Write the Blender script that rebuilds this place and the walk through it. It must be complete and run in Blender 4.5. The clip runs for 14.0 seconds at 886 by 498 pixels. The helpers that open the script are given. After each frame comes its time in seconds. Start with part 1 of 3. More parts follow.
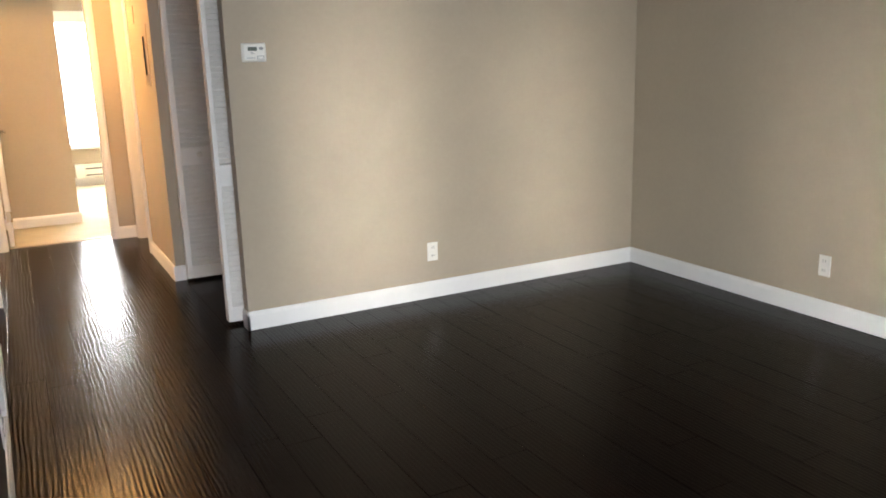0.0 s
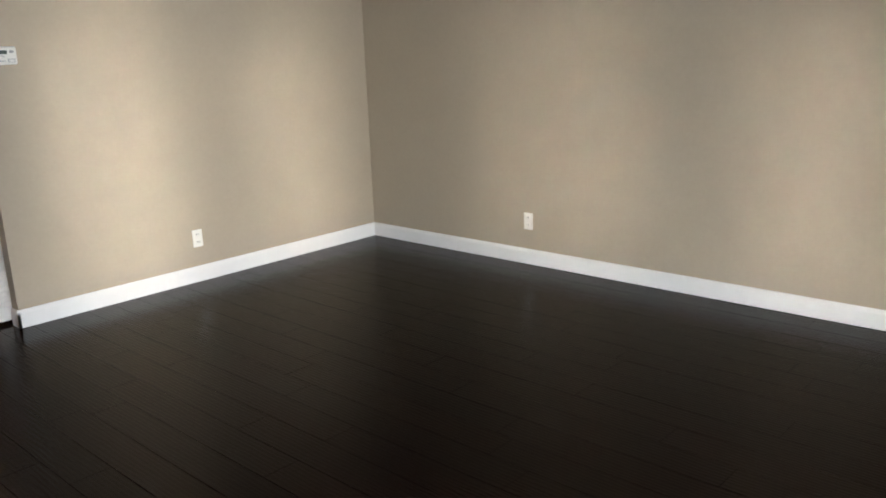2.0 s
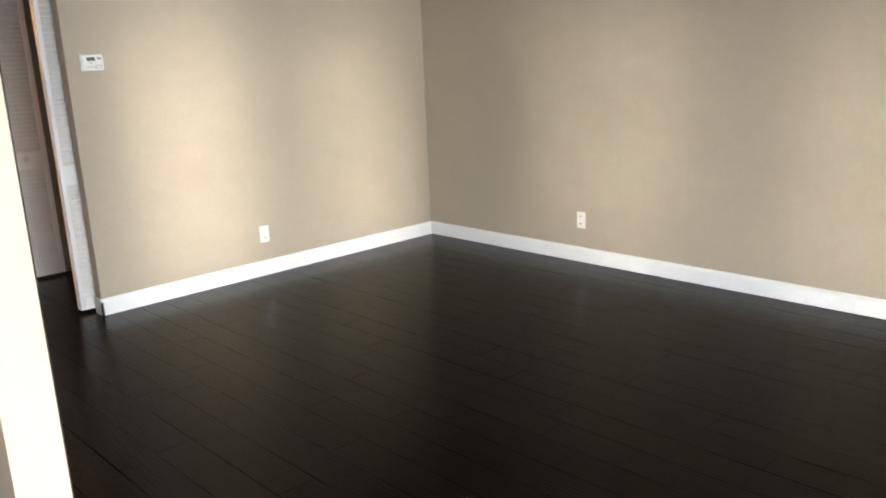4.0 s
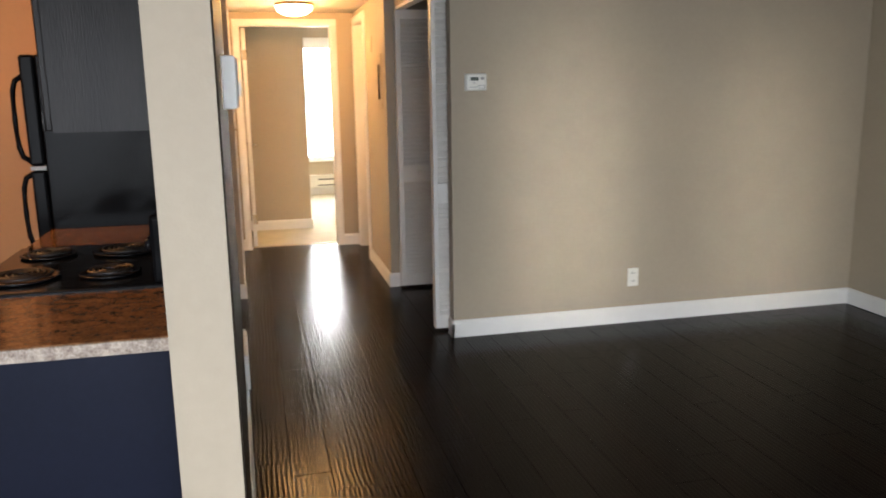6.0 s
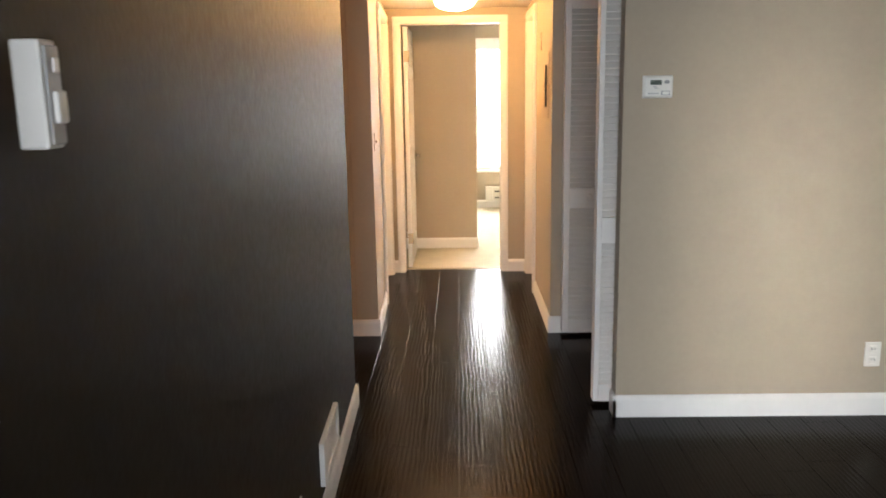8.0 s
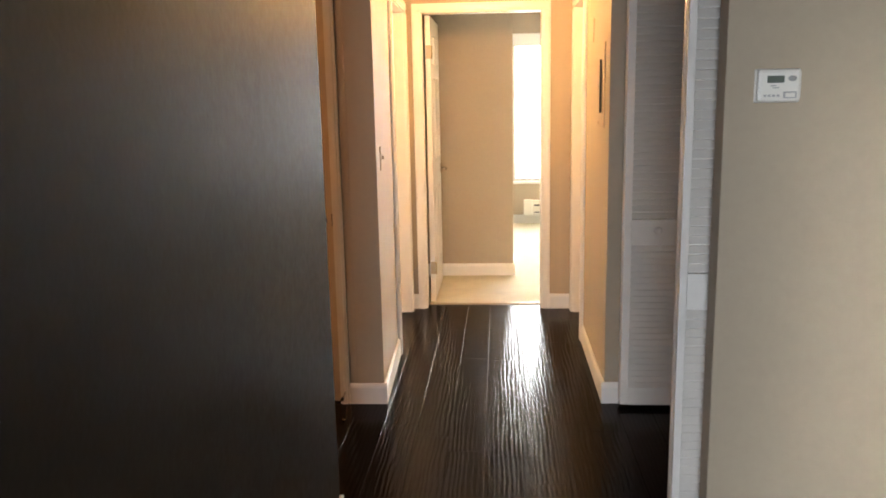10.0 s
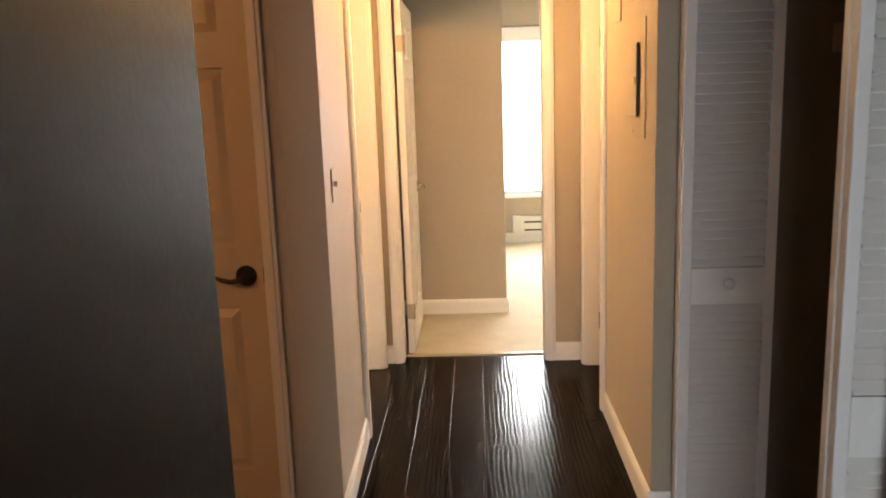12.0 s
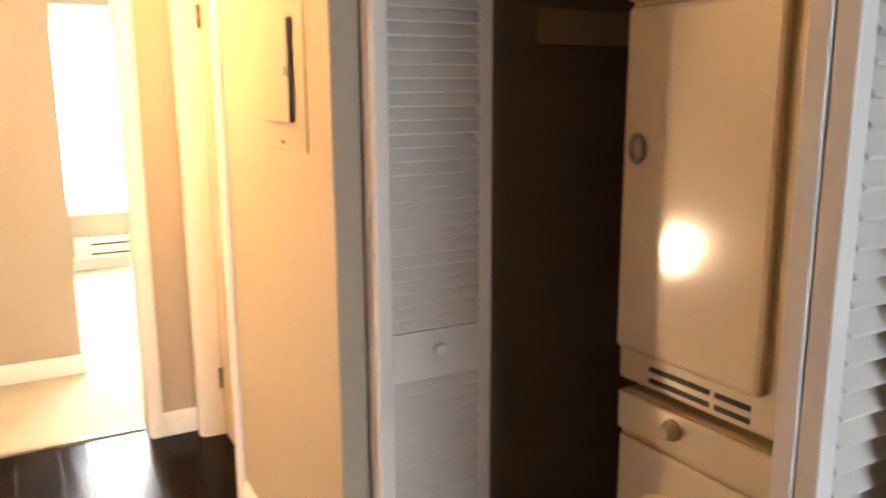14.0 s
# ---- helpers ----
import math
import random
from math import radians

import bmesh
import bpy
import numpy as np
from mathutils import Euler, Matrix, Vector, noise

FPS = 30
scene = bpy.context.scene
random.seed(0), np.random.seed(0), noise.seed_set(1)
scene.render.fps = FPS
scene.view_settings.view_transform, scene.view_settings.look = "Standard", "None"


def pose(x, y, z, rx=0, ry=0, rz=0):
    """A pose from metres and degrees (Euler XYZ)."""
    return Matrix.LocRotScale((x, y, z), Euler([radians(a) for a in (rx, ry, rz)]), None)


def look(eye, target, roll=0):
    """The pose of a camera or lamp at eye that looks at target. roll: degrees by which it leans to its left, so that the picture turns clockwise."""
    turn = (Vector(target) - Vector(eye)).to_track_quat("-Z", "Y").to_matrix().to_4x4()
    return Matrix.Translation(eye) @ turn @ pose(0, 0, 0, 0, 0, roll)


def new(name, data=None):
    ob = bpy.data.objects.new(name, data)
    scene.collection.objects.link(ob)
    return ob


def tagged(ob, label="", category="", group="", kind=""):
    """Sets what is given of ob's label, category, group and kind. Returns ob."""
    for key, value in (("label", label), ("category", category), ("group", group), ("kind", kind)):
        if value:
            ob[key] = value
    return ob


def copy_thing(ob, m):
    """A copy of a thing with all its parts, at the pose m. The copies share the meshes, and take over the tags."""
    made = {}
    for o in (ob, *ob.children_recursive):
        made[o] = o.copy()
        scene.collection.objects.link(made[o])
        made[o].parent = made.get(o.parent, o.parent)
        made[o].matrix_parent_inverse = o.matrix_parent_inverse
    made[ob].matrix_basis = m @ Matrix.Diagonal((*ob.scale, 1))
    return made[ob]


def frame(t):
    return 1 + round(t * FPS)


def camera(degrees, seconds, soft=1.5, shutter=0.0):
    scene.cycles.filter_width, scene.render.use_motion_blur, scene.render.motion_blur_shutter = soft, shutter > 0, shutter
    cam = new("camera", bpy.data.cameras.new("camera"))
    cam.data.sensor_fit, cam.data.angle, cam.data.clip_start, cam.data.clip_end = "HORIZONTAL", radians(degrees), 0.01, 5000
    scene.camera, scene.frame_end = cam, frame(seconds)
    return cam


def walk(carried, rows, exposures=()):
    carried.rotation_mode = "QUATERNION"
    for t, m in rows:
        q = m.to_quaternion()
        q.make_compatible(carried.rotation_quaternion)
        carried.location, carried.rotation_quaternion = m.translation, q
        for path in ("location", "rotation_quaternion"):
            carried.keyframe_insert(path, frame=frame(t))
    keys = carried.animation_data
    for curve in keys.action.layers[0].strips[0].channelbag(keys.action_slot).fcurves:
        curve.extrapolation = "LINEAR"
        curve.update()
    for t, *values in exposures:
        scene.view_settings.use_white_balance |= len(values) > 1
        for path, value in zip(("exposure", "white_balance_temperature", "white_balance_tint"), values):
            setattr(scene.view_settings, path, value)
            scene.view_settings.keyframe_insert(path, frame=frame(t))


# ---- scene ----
cam = camera(58.1, 14.0, soft=1.8, shutter=0.35)
PATH = [
    (0, (0.995, 0.793, 1.446), (1.91, 2.511, 0.983), -1.6),
    (0.5, (0.907, 0.638, 1.479), (1.846, 2.341, 1.013), -1.5),
    (1, (0.848, 0.516, 1.489), (1.86, 2.175, 1.013), -1.7),
    (1.5, (0.627, 0.375, 1.476), (1.871, 1.87, 1.01), -2.0),
    (2, (0.495, 0.343, 1.474), (1.918, 1.658, 0.981), -2.1),
    (4.5, (0.337, 0.206, 1.479), (1.579, 1.703, 1.015), -2.9),
    (5, (0.507, 0.319, 1.485), (1.531, 1.979, 1.044), -3.1),
    (5.5, (0.722, 0.414, 1.487), (1.439, 2.235, 1.073), -1.4),
    (6, (0.92, 0.579, 1.499), (1.366, 2.486, 1.094), -0.9),
    (6.5, (1.049, 0.804, 1.5), (1.354, 2.743, 1.115), -0.7),
    (7, (1.149, 1.018, 1.5), (1.348, 2.973, 1.128), -1.0),
    (7.5, (1.265, 1.266, 1.506), (1.315, 3.227, 1.116), -0.8),
    (10, (1.369, 2.64, 1.505), (1.227, 4.598, 1.122), -1.2),
    (10.5, (1.367, 2.899, 1.497), (1.267, 4.868, 1.161), -1.2),
    (11, (1.393, 3.213, 1.506), (1.293, 5.184, 1.177), -1.3),
    (11.5, (1.342, 3.509, 1.489), (1.227, 5.472, 1.129), -1.6),
    (12, (1.293, 3.769, 1.485), (1.204, 5.732, 1.113), -2.0),
    (12.5, (1.282, 4.018, 1.5), (1.245, 5.986, 1.143), -1.1),
    (13, (1.261, 4.279, 1.49), (1.356, 6.244, 1.132), -0.7),
    (13.4, (1.229, 4.462, 1.477), (1.656, 6.381, 1.109), -1.3),
    (13.5, (1.211, 4.489, 1.476), (1.734, 6.384, 1.104), -1.0),
    (13.7, (1.197, 4.587, 1.465), (1.916, 6.416, 1.094), -0.5),
    (14, (1.236, 4.698, 1.479), (2.172, 6.421, 1.083), -0.3),
]
EXPOSURES = [(0, 0.5), (1.5, 0.45), (2.0, 0.65), (4.5, 1.05), (5.0, 0.8), (5.5, 0.55), (6.0, 0.0), (6.6, -0.1), (7.5, 0.1), (10.0, 0.2), (11.0, 0.15), (12.5, -0.05), (13.0, -0.05), (13.5, 0.05), (14.0, 1.0)]
walk(cam, [(t, look(eye, target, roll)) for t, eye, target, roll in PATH], EXPOSURES)

# ---- light ----
world = bpy.data.worlds.new("sky")
scene.world = world
world.use_nodes = True
_n = world.node_tree.nodes
_sky = _n.new("ShaderNodeTexSky")
_sky.sky_type = "NISHITA"
_sky.sun_disc = False
_sky.sun_elevation = radians(38)
_sky.sun_rotation = radians(150)
world.node_tree.links.new(_sky.outputs[0], _n["Background"].inputs[0])
_n["Background"].inputs[1].default_value = 0.12


def lamp(name, kind, m, power, colour, size=0.1, size_y=None, spread=None):
    data = bpy.data.lights.new(name, kind)
    data.energy, data.color = power, colour
    if kind == "AREA":
        data.shape, data.size, data.size_y = "RECTANGLE", size, size_y or size
        if spread:
            data.spread = radians(spread)
    else:
        data.shadow_soft_size = size
    ob = new(name, data)
    ob.matrix_world = m
    return ob


SUN = lamp("sun", "SUN", look((0, 0, 10), (3.0, 6.0, 4.0)), 2.0, (1.0, 0.95, 0.86))
SUN.data.angle = radians(0.5)
# daylight of the patio door behind the walk, of the bedroom window, and the two warm ceiling lamps
lamp("patio_daylight", "AREA", look((-0.65, -1.62, 1.1), (1.6, 4.0, -1.0)), 58, (0.83, 0.90, 1.0), 1.7, 1.9, 115)
lamp("patio_daylight", "AREA", look((1.25, -1.62, 1.1), (2.3, 4.0, -1.0)), 58, (0.83, 0.90, 1.0), 1.7, 1.9, 115)
# narrow beams added to put bright patches on the north and east walls
for px, target, power in ((0.9, (2.78, 5.05, 0.85), 2.9), (1.3, (4.05, 5.05, 0.75), 2.2), (-0.6, (4.78, 3.2, 0.8), 2.4), (-0.3, (4.78, 1.7, 0.7), 1.8)):
    lamp("patio_wall_beam", "AREA", look((px, -1.60, 1.0), target), power, (1.0, 0.95, 0.86), 0.25, 1.7, 12)
# unseen lamp added in the bathroom for the white highlight on the dryer
lamp("dryer_glare_lamp", "AREA", look((-0.17, 8.085, 0.49), (-0.17, 5.0, 0.49)), 17, (1.0, 0.90, 0.74), 0.20, 0.14)
lamp("bedroom_daylight", "AREA", look((2.45, 11.74, 1.3), (1.6, 8.0, 0.2)), 12, (1.0, 0.96, 0.80), 1.6, 1.4)
lamp("hall_bulb", "POINT", pose(1.30, 7.30, 2.085), 9, (1.0, 0.48, 0.14), 0.05)
lamp("kitchen_bulb", "POINT", pose(-0.9, 4.15, 2.2), 46, (1.0, 0.47, 0.16), 0.12)


# ---- materials ----
def material(name, colour, rough=0.5, metal=0.0, var=0.08, scale=3.0, grain=60.0, bump=0.05, stretch=(1, 1, 1), second=None,
             coat=0.0, random_tone=0.0, bump_scale=None, distance=0.01, emit=None, rough_var=0.0):
    m = bpy.data.materials.new(name)
    m.use_nodes = True
    nt = m.node_tree
    nodes, link = nt.nodes, nt.links.new
    b = nodes["Principled BSDF"]
    tc = nodes.new("ShaderNodeNewGeometry")
    mp = nodes.new("ShaderNodeMapping")
    mp.inputs["Scale"].default_value = stretch
    link(tc.outputs["Position"], mp.inputs[0])

    def tex(s, detail=4.0):
        t = nodes.new("ShaderNodeTexNoise")
        t.inputs["Scale"].default_value, t.inputs["Detail"].default_value = s, detail
        link(mp.outputs[0], t.inputs["Vector"])
        return t
    broad, fine = tex(scale), tex(grain, 5.0)
    add = nodes.new("ShaderNodeMath")
    add.operation = "MULTIPLY_ADD"
    add.inputs[1].default_value = 0.55
    half = nodes.new("ShaderNodeMath")
    half.operation = "MULTIPLY"
    half.inputs[1].default_value = 0.45
    link(fine.outputs[0], half.inputs[0])
    link(broad.outputs[0], add.inputs[0])
    link(half.outputs[0], add.inputs[2])
    value = add.outputs[0]
    if random_tone:
        info = nodes.new("ShaderNodeObjectInfo")
        r = nodes.new("ShaderNodeMath")
        r.operation = "MULTIPLY_ADD"
        r.inputs[1].default_value = random_tone
        link(info.outputs["Random"], r.inputs[0])
        link(value, r.inputs[2])
        value = r.outputs[0]
    ramp = nodes.new("ShaderNodeMapRange")
    ramp.inputs[1].default_value, ramp.inputs[2].default_value = 0.3, 0.7 + random_tone
    link(value, ramp.inputs[0])
    mix = nodes.new("ShaderNodeMix")
    mix.data_type = "RGBA"
    dark = second or tuple(c * (1 - var) for c in colour)
    light = colour if second else tuple(min(1, c * (1 + var)) for c in colour)
    mix.inputs[6].default_value, mix.inputs[7].default_value = (*dark, 1), (*light, 1)
    link(ramp.outputs[0], mix.inputs[0])
    link(mix.outputs[2], b.inputs["Base Color"])
    b.inputs["Roughness"].default_value, b.inputs["Metallic"].default_value = rough, metal
    if rough_var:
        rr = nodes.new("ShaderNodeMapRange")
        rr.inputs[1].default_value, rr.inputs[2].default_value = 0.3, 0.7
        rr.inputs[3].default_value, rr.inputs[4].default_value = rough - rough_var, rough + rough_var
        link(fine.outputs[0], rr.inputs[0])
        link(rr.outputs[0], b.inputs["Roughness"])
    b.inputs["Coat Weight"].default_value = coat
    if bump:
        bp = nodes.new("ShaderNodeBump")
        bp.inputs["Strength"].default_value, bp.inputs["Distance"].default_value = bump, distance
        h = tex(bump_scale, 3.0) if bump_scale else fine
        link(h.outputs[0], bp.inputs["Height"])
        link(bp.outputs[0], b.inputs["Normal"])
    if emit:
        b.inputs["Emission Color"].default_value, b.inputs["Emission Strength"].default_value = (*emit[0], 1), emit[1]
    return m


PAINT = material("beige wall paint", (0.412, 0.343, 0.252), 0.55, var=0.04, scale=1.3, grain=45, bump=0.10, bump_scale=140, distance=0.004)
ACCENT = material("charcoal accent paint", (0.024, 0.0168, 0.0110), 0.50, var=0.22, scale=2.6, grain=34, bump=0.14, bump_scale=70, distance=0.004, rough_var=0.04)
WARM_WALL = material("tan kitchen paint", (0.46, 0.25, 0.11), 0.6, var=0.05, bump=0.06, bump_scale=120, distance=0.004)
WHITE = material("white trim paint", (0.80, 0.78, 0.74), 0.35, var=0.03, scale=4, bump=0.04, grain=25)
LOUVRE = material("white louvre paint", (0.74, 0.71, 0.66), 0.45, var=0.04, scale=6, bump=0.05, grain=40)
CEILING = material("ceiling paint", (0.72, 0.66, 0.58), 0.8, var=0.03, bump=0.3, bump_scale=90, distance=0.006)
# wall paint at about half brightness: the closet's shade is in the colour
SHADED_WALL = material("closet wall paint with shade", (0.21, 0.175, 0.135), 0.7, var=0.06, bump=0.05)
CARPET = material("cream carpet", (0.60, 0.54, 0.40), 0.95, var=0.12, scale=5, grain=260, bump=0.7, distance=0.012)
PLANK = material("espresso laminate", (0.0050, 0.0017, 0.0010), 0.20, second=(0.0018, 0.0009, 0.0007), scale=1.2, grain=14, stretch=(7, 0.8, 1), random_tone=0.35, bump=0.0)


def scraped(mat):
    """Long shallow scraped ripples along the boards, shifted from board to board."""
    nt = mat.node_tree
    nodes, link = nt.nodes, nt.links.new
    g, info = nodes.new("ShaderNodeNewGeometry"), nodes.new("ShaderNodeObjectInfo")
    mp = nodes.new("ShaderNodeMapping")
    mp.inputs["Scale"].default_value = (1.0, 0.16, 1.0)
    shift = nodes.new("ShaderNodeVectorMath")
    shift.operation = "MULTIPLY_ADD"
    shift.inputs[1].default_value = (7.0, 7.0, 0.0)
    comb = nodes.new("ShaderNodeCombineXYZ")
    for k in range(2):
        link(info.outputs["Random"], comb.inputs[k])
    link(g.outputs["Position"], mp.inputs[0])
    link(comb.outputs[0], shift.inputs[0])
    link(mp.outputs[0], shift.inputs[2])
    w = nodes.new("ShaderNodeTexWave")
    w.wave_type, w.bands_direction, w.wave_profile = "BANDS", "X", "SIN"
    for key, v in (("Scale", 16.0), ("Distortion", 5.0), ("Detail", 2.0), ("Detail Scale", 1.1), ("Detail Roughness", 0.45)):
        w.inputs[key].default_value = v
    link(shift.outputs[0], w.inputs["Vector"])
    bp = nodes.new("ShaderNodeBump")
    bp.inputs["Strength"].default_value, bp.inputs["Distance"].default_value = 1.0, 0.00038
    link(w.outputs["Fac"], bp.inputs["Height"])
    b = nodes["Principled BSDF"]
    link(bp.outputs[0], b.inputs["Normal"])
    b.inputs["Specular IOR Level"].default_value = 0.07
    b.inputs["Specular Tint"].default_value = (1.0, 0.80, 0.70, 1.0)


scraped(PLANK)
PLASTIC = material("off-white plastic", (0.78, 0.76, 0.70), 0.35, var=0.02, bump=0.02)
PLASTIC_GREY = material("grey plastic", (0.35, 0.35, 0.34), 0.4, var=0.03, bump=0.02)
SLOT = material("dark slot", (0.012, 0.011, 0.010), 0.6, var=0.1)
LCD = material("grey-green display", (0.10, 0.12, 0.10), 0.2, var=0.04, bump=0)
BRONZE = material("oil-rubbed bronze", (0.075, 0.055, 0.042), 0.28, 0.9, var=0.15, bump=0.05)
BRASS = material("aged brass", (0.50, 0.40, 0.26), 0.35, 0.9, var=0.1, bump=0.03)
CHROME = material("satin nickel", (0.66, 0.63, 0.58), 0.22, 1.0, var=0.04, bump=0.02)
DOOR_WOOD = material("painted hall door", (0.62, 0.53, 0.43), 0.38, var=0.03, scale=5, bump=0.05, grain=40, stretch=(1, 1, 0.2))
CABINET = material("espresso cabinet veneer", (0.018, 0.015, 0.0135), 0.36, second=(0.007, 0.0055, 0.005), scale=4, grain=40, stretch=(6, 6, 0.6), bump=0.25, distance=0.006)
NAVY = material("dark laminate end panel", (0.007, 0.009, 0.020), 0.5, var=0.15, scale=3, bump=0.05)
GRANITE = material("brown granite", (0.46, 0.23, 0.10), 0.12, second=(0.045, 0.022, 0.013), scale=24, grain=110, bump=0.0)
GRANITE_EDGE = material("rough granite edge", (0.62, 0.52, 0.42), 0.4, second=(0.12, 0.07, 0.05), scale=60, grain=170, bump=0.4)
BLACK = material("black enamel", (0.010, 0.010, 0.011), 0.12, var=0.1, bump=0.0)
APPLIANCE = material("black appliance steel", (0.006, 0.006, 0.0065), 0.13, var=0.15, bump=0.04, bump_scale=180, distance=0.003)
COIL = material("burner coil", (0.05, 0.048, 0.047), 0.45, 0.6, var=0.2)
ENAMEL = material("almond enamel", (0.74, 0.63, 0.45), 0.12, var=0.02, scale=2, bump=0.02, coat=0.3)
HEATER = material("cream heater steel", (0.74, 0.72, 0.64), 0.4, var=0.02, bump=0.02)
# hall dome; reused on the glowing panel added for the dryer's highlight
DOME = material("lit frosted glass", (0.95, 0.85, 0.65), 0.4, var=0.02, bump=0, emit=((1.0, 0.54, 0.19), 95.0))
OUTSIDE = material("bright outdoors", (0.8, 0.8, 0.8), 1.0, var=0.05, bump=0, emit=((0.95, 0.985, 1.0), 100.0))
for m, level in ((BLACK, 0.3), (APPLIANCE, 0.04), (CABINET, 0.18), (NAVY, 0.12), (ACCENT, 0.045), (PAINT, 0.3)):
    m.node_tree.nodes["Principled BSDF"].inputs["Specular IOR Level"].default_value = level
GLASS = bpy.data.materials.new("window glass")
GLASS.use_nodes = True
_g = GLASS.node_tree.nodes["Principled BSDF"]
_g.inputs["Transmission Weight"].default_value, _g.inputs["Roughness"].default_value, _g.inputs["IOR"].default_value = 1.0, 0.0, 1.45


# ---- mesh helpers ----
def box(bm, x0, x1, y0, y1, z0, z1, bevel=0.0):
    made = bmesh.ops.create_cube(bm, size=1.0)["verts"]
    for v in made:
        v.co = Vector((x0 + (v.co.x + 0.5) * (x1 - x0), y0 + (v.co.y + 0.5) * (y1 - y0), z0 + (v.co.z + 0.5) * (z1 - z0)))
    if bevel:
        edges = list({e for v in made for e in v.link_edges})
        bmesh.ops.bevel(bm, geom=edges, offset=bevel, segments=2, affect="EDGES", profile=0.5)
    return bm


def tube(bm, points, r, sides=10, closed=False):
    pts = [Vector(p) for p in points]
    rings = []
    for i, p in enumerate(pts):
        a = pts[i - 1] if (i or closed) else p
        b = pts[(i + 1) % len(pts)] if (i + 1 < len(pts) or closed) else p
        q = (b - a).to_track_quat("Z", "Y")
        rad = r[i] if isinstance(r, (list, tuple)) else r
        rings.append([bm.verts.new(p + q @ Vector((rad * math.cos(k * 2 * math.pi / sides), rad * math.sin(k * 2 * math.pi / sides), 0))) for k in range(sides)])
    n = len(rings)
    for i in range(n if closed else n - 1):
        a, b = rings[i], rings[(i + 1) % n]
        for k in range(sides):
            bm.faces.new((a[k], a[(k + 1) % sides], b[(k + 1) % sides], b[k]))
    if not closed:
        bm.faces.new(rings[0][::-1])
        bm.faces.new(rings[-1])
    for f in bm.faces:
        f.smooth = True
    return bm


def lathe(bm, profile, m=None, sides=28):
    """A turned solid from (radius, height) pairs round z."""
    m = m or Matrix()
    rings = [[bm.verts.new(m @ Vector((max(r, 1e-4) * math.cos(k * 2 * math.pi / sides), max(r, 1e-4) * math.sin(k * 2 * math.pi / sides), z))) for k in range(sides)] for r, z in profile]
    for a, b in zip(rings, rings[1:]):
        for k in range(sides):
            bm.faces.new((a[k], a[(k + 1) % sides], b[(k + 1) % sides], b[k])).smooth = True
    bm.faces.new(rings[0][::-1])
    bm.faces.new(rings[-1])
    return bm


def finish(name, bm, mat, parent=None):
    bmesh.ops.recalc_face_normals(bm, faces=bm.faces)
    me = bpy.data.meshes.new(name)
    bm.to_mesh(me)
    bm.free()
    me.materials.append(mat)
    ob = new(name, me)
    if parent:
        ob.parent = parent
    return ob


def part(name, bm, mat, parent, label=""):
    return tagged(finish(name, bm, mat, parent), label)


def piece(name, me, parent, m):
    ob = new(name, me)
    ob.parent = parent
    ob.matrix_basis = m
    return ob


def thing(name, m, label, category, group=""):
    ob = new(name)
    ob.matrix_basis = m
    ob.empty_display_size = 0.1
    return tagged(ob, label, category, group)


def slab(name, label, mat, *boxes, bevel=0.0, category="wall"):
    bm = bmesh.new()
    for b in boxes:
        box(bm, *b, bevel=bevel)
    return tagged(finish(name, bm, mat), label, category, kind="structure")


# ---- structure ----
H = 2.44      # living room ceiling
HH = 2.15     # hall ceiling
WY = 5.057    # thermostat wall
EX = 4.787    # east wall
LX, RX = 0.795, 1.873   # hall faces
EY = 8.134    # hall end wall
slab("wall_north", "beige painted wall with a wall thermostat", PAINT, (2.026, EX, WY, WY + 0.09, 0, H), bevel=0.004)
slab("wall_east", "beige painted long side wall of the living room", PAINT, (EX, EX + 0.12, -1.8, WY + 0.09, 0, H))
slab("wall_south", "beige wall round the patio door opening", PAINT, (-2.6, -1.6, -1.8, -1.68, 0, H), (2.2, EX, -1.8, -1.68, 0, H), (-1.6, 2.2, -1.8, -1.68, 2.1, H))
slab("wall_closet_header", "painted wall above the laundry closet opening", PAINT, (1.95, 2.03, WY + 0.09, 6.384, 2.04, H))
slab("wall_hall_east", "beige hall wall with an electrical panel", PAINT, (RX, 1.99, 6.384, 7.42, 0, HH), (RX, 1.99, 7.42, 8.03, 2.05, HH), (RX, 1.99, 8.03, EY, 0, HH), bevel=0.003)
HALL_TURN = pose(LX, 6.355, 0, 0, 0, 1.8) @ pose(-LX, -6.355, 0)   # the west side of the hall is turned slightly to fit the camera's view
west = slab("wall_hall_west", "beige hall wall with a light switch", PAINT, (0.66, LX, 6.355, 7.15, 0, HH), (0.66, LX, 7.15, 8.03, 2.05, HH), (0.66, LX, 8.03, EY, 0, HH), bevel=0.003)
west.matrix_basis = HALL_TURN
slab("wall_hall_end", "hall end wall round the bedroom doorway", PAINT, (-0.6, 0.838, EY, EY + 0.12, 0, H), (1.670, 4.2, EY, EY + 0.12, 0, H), (0.838, 1.670, EY, EY + 0.12, 2.05, H))
slab("wall_closet_back", "laundry closet walls with their shade in the colour", SHADED_WALL, (1.99, 3.1, 6.384, 6.5, 0, H), (3.1, 3.2, WY + 0.09, 6.5, 0, H))
slab("wall_bedroom", "beige bedroom wall facing the doorway", PAINT, (-0.6, 1.481, 9.163, 9.3, 0, H), (1.361, 1.481, 9.3, 11.85, 0, H), bevel=0.004)
slab("wall_bedroom_side", "beige bedroom side wall", PAINT, (4.2, 4.3, EY, 11.97, 0, H), (-0.7, -0.6, EY, 9.3, 0, H))
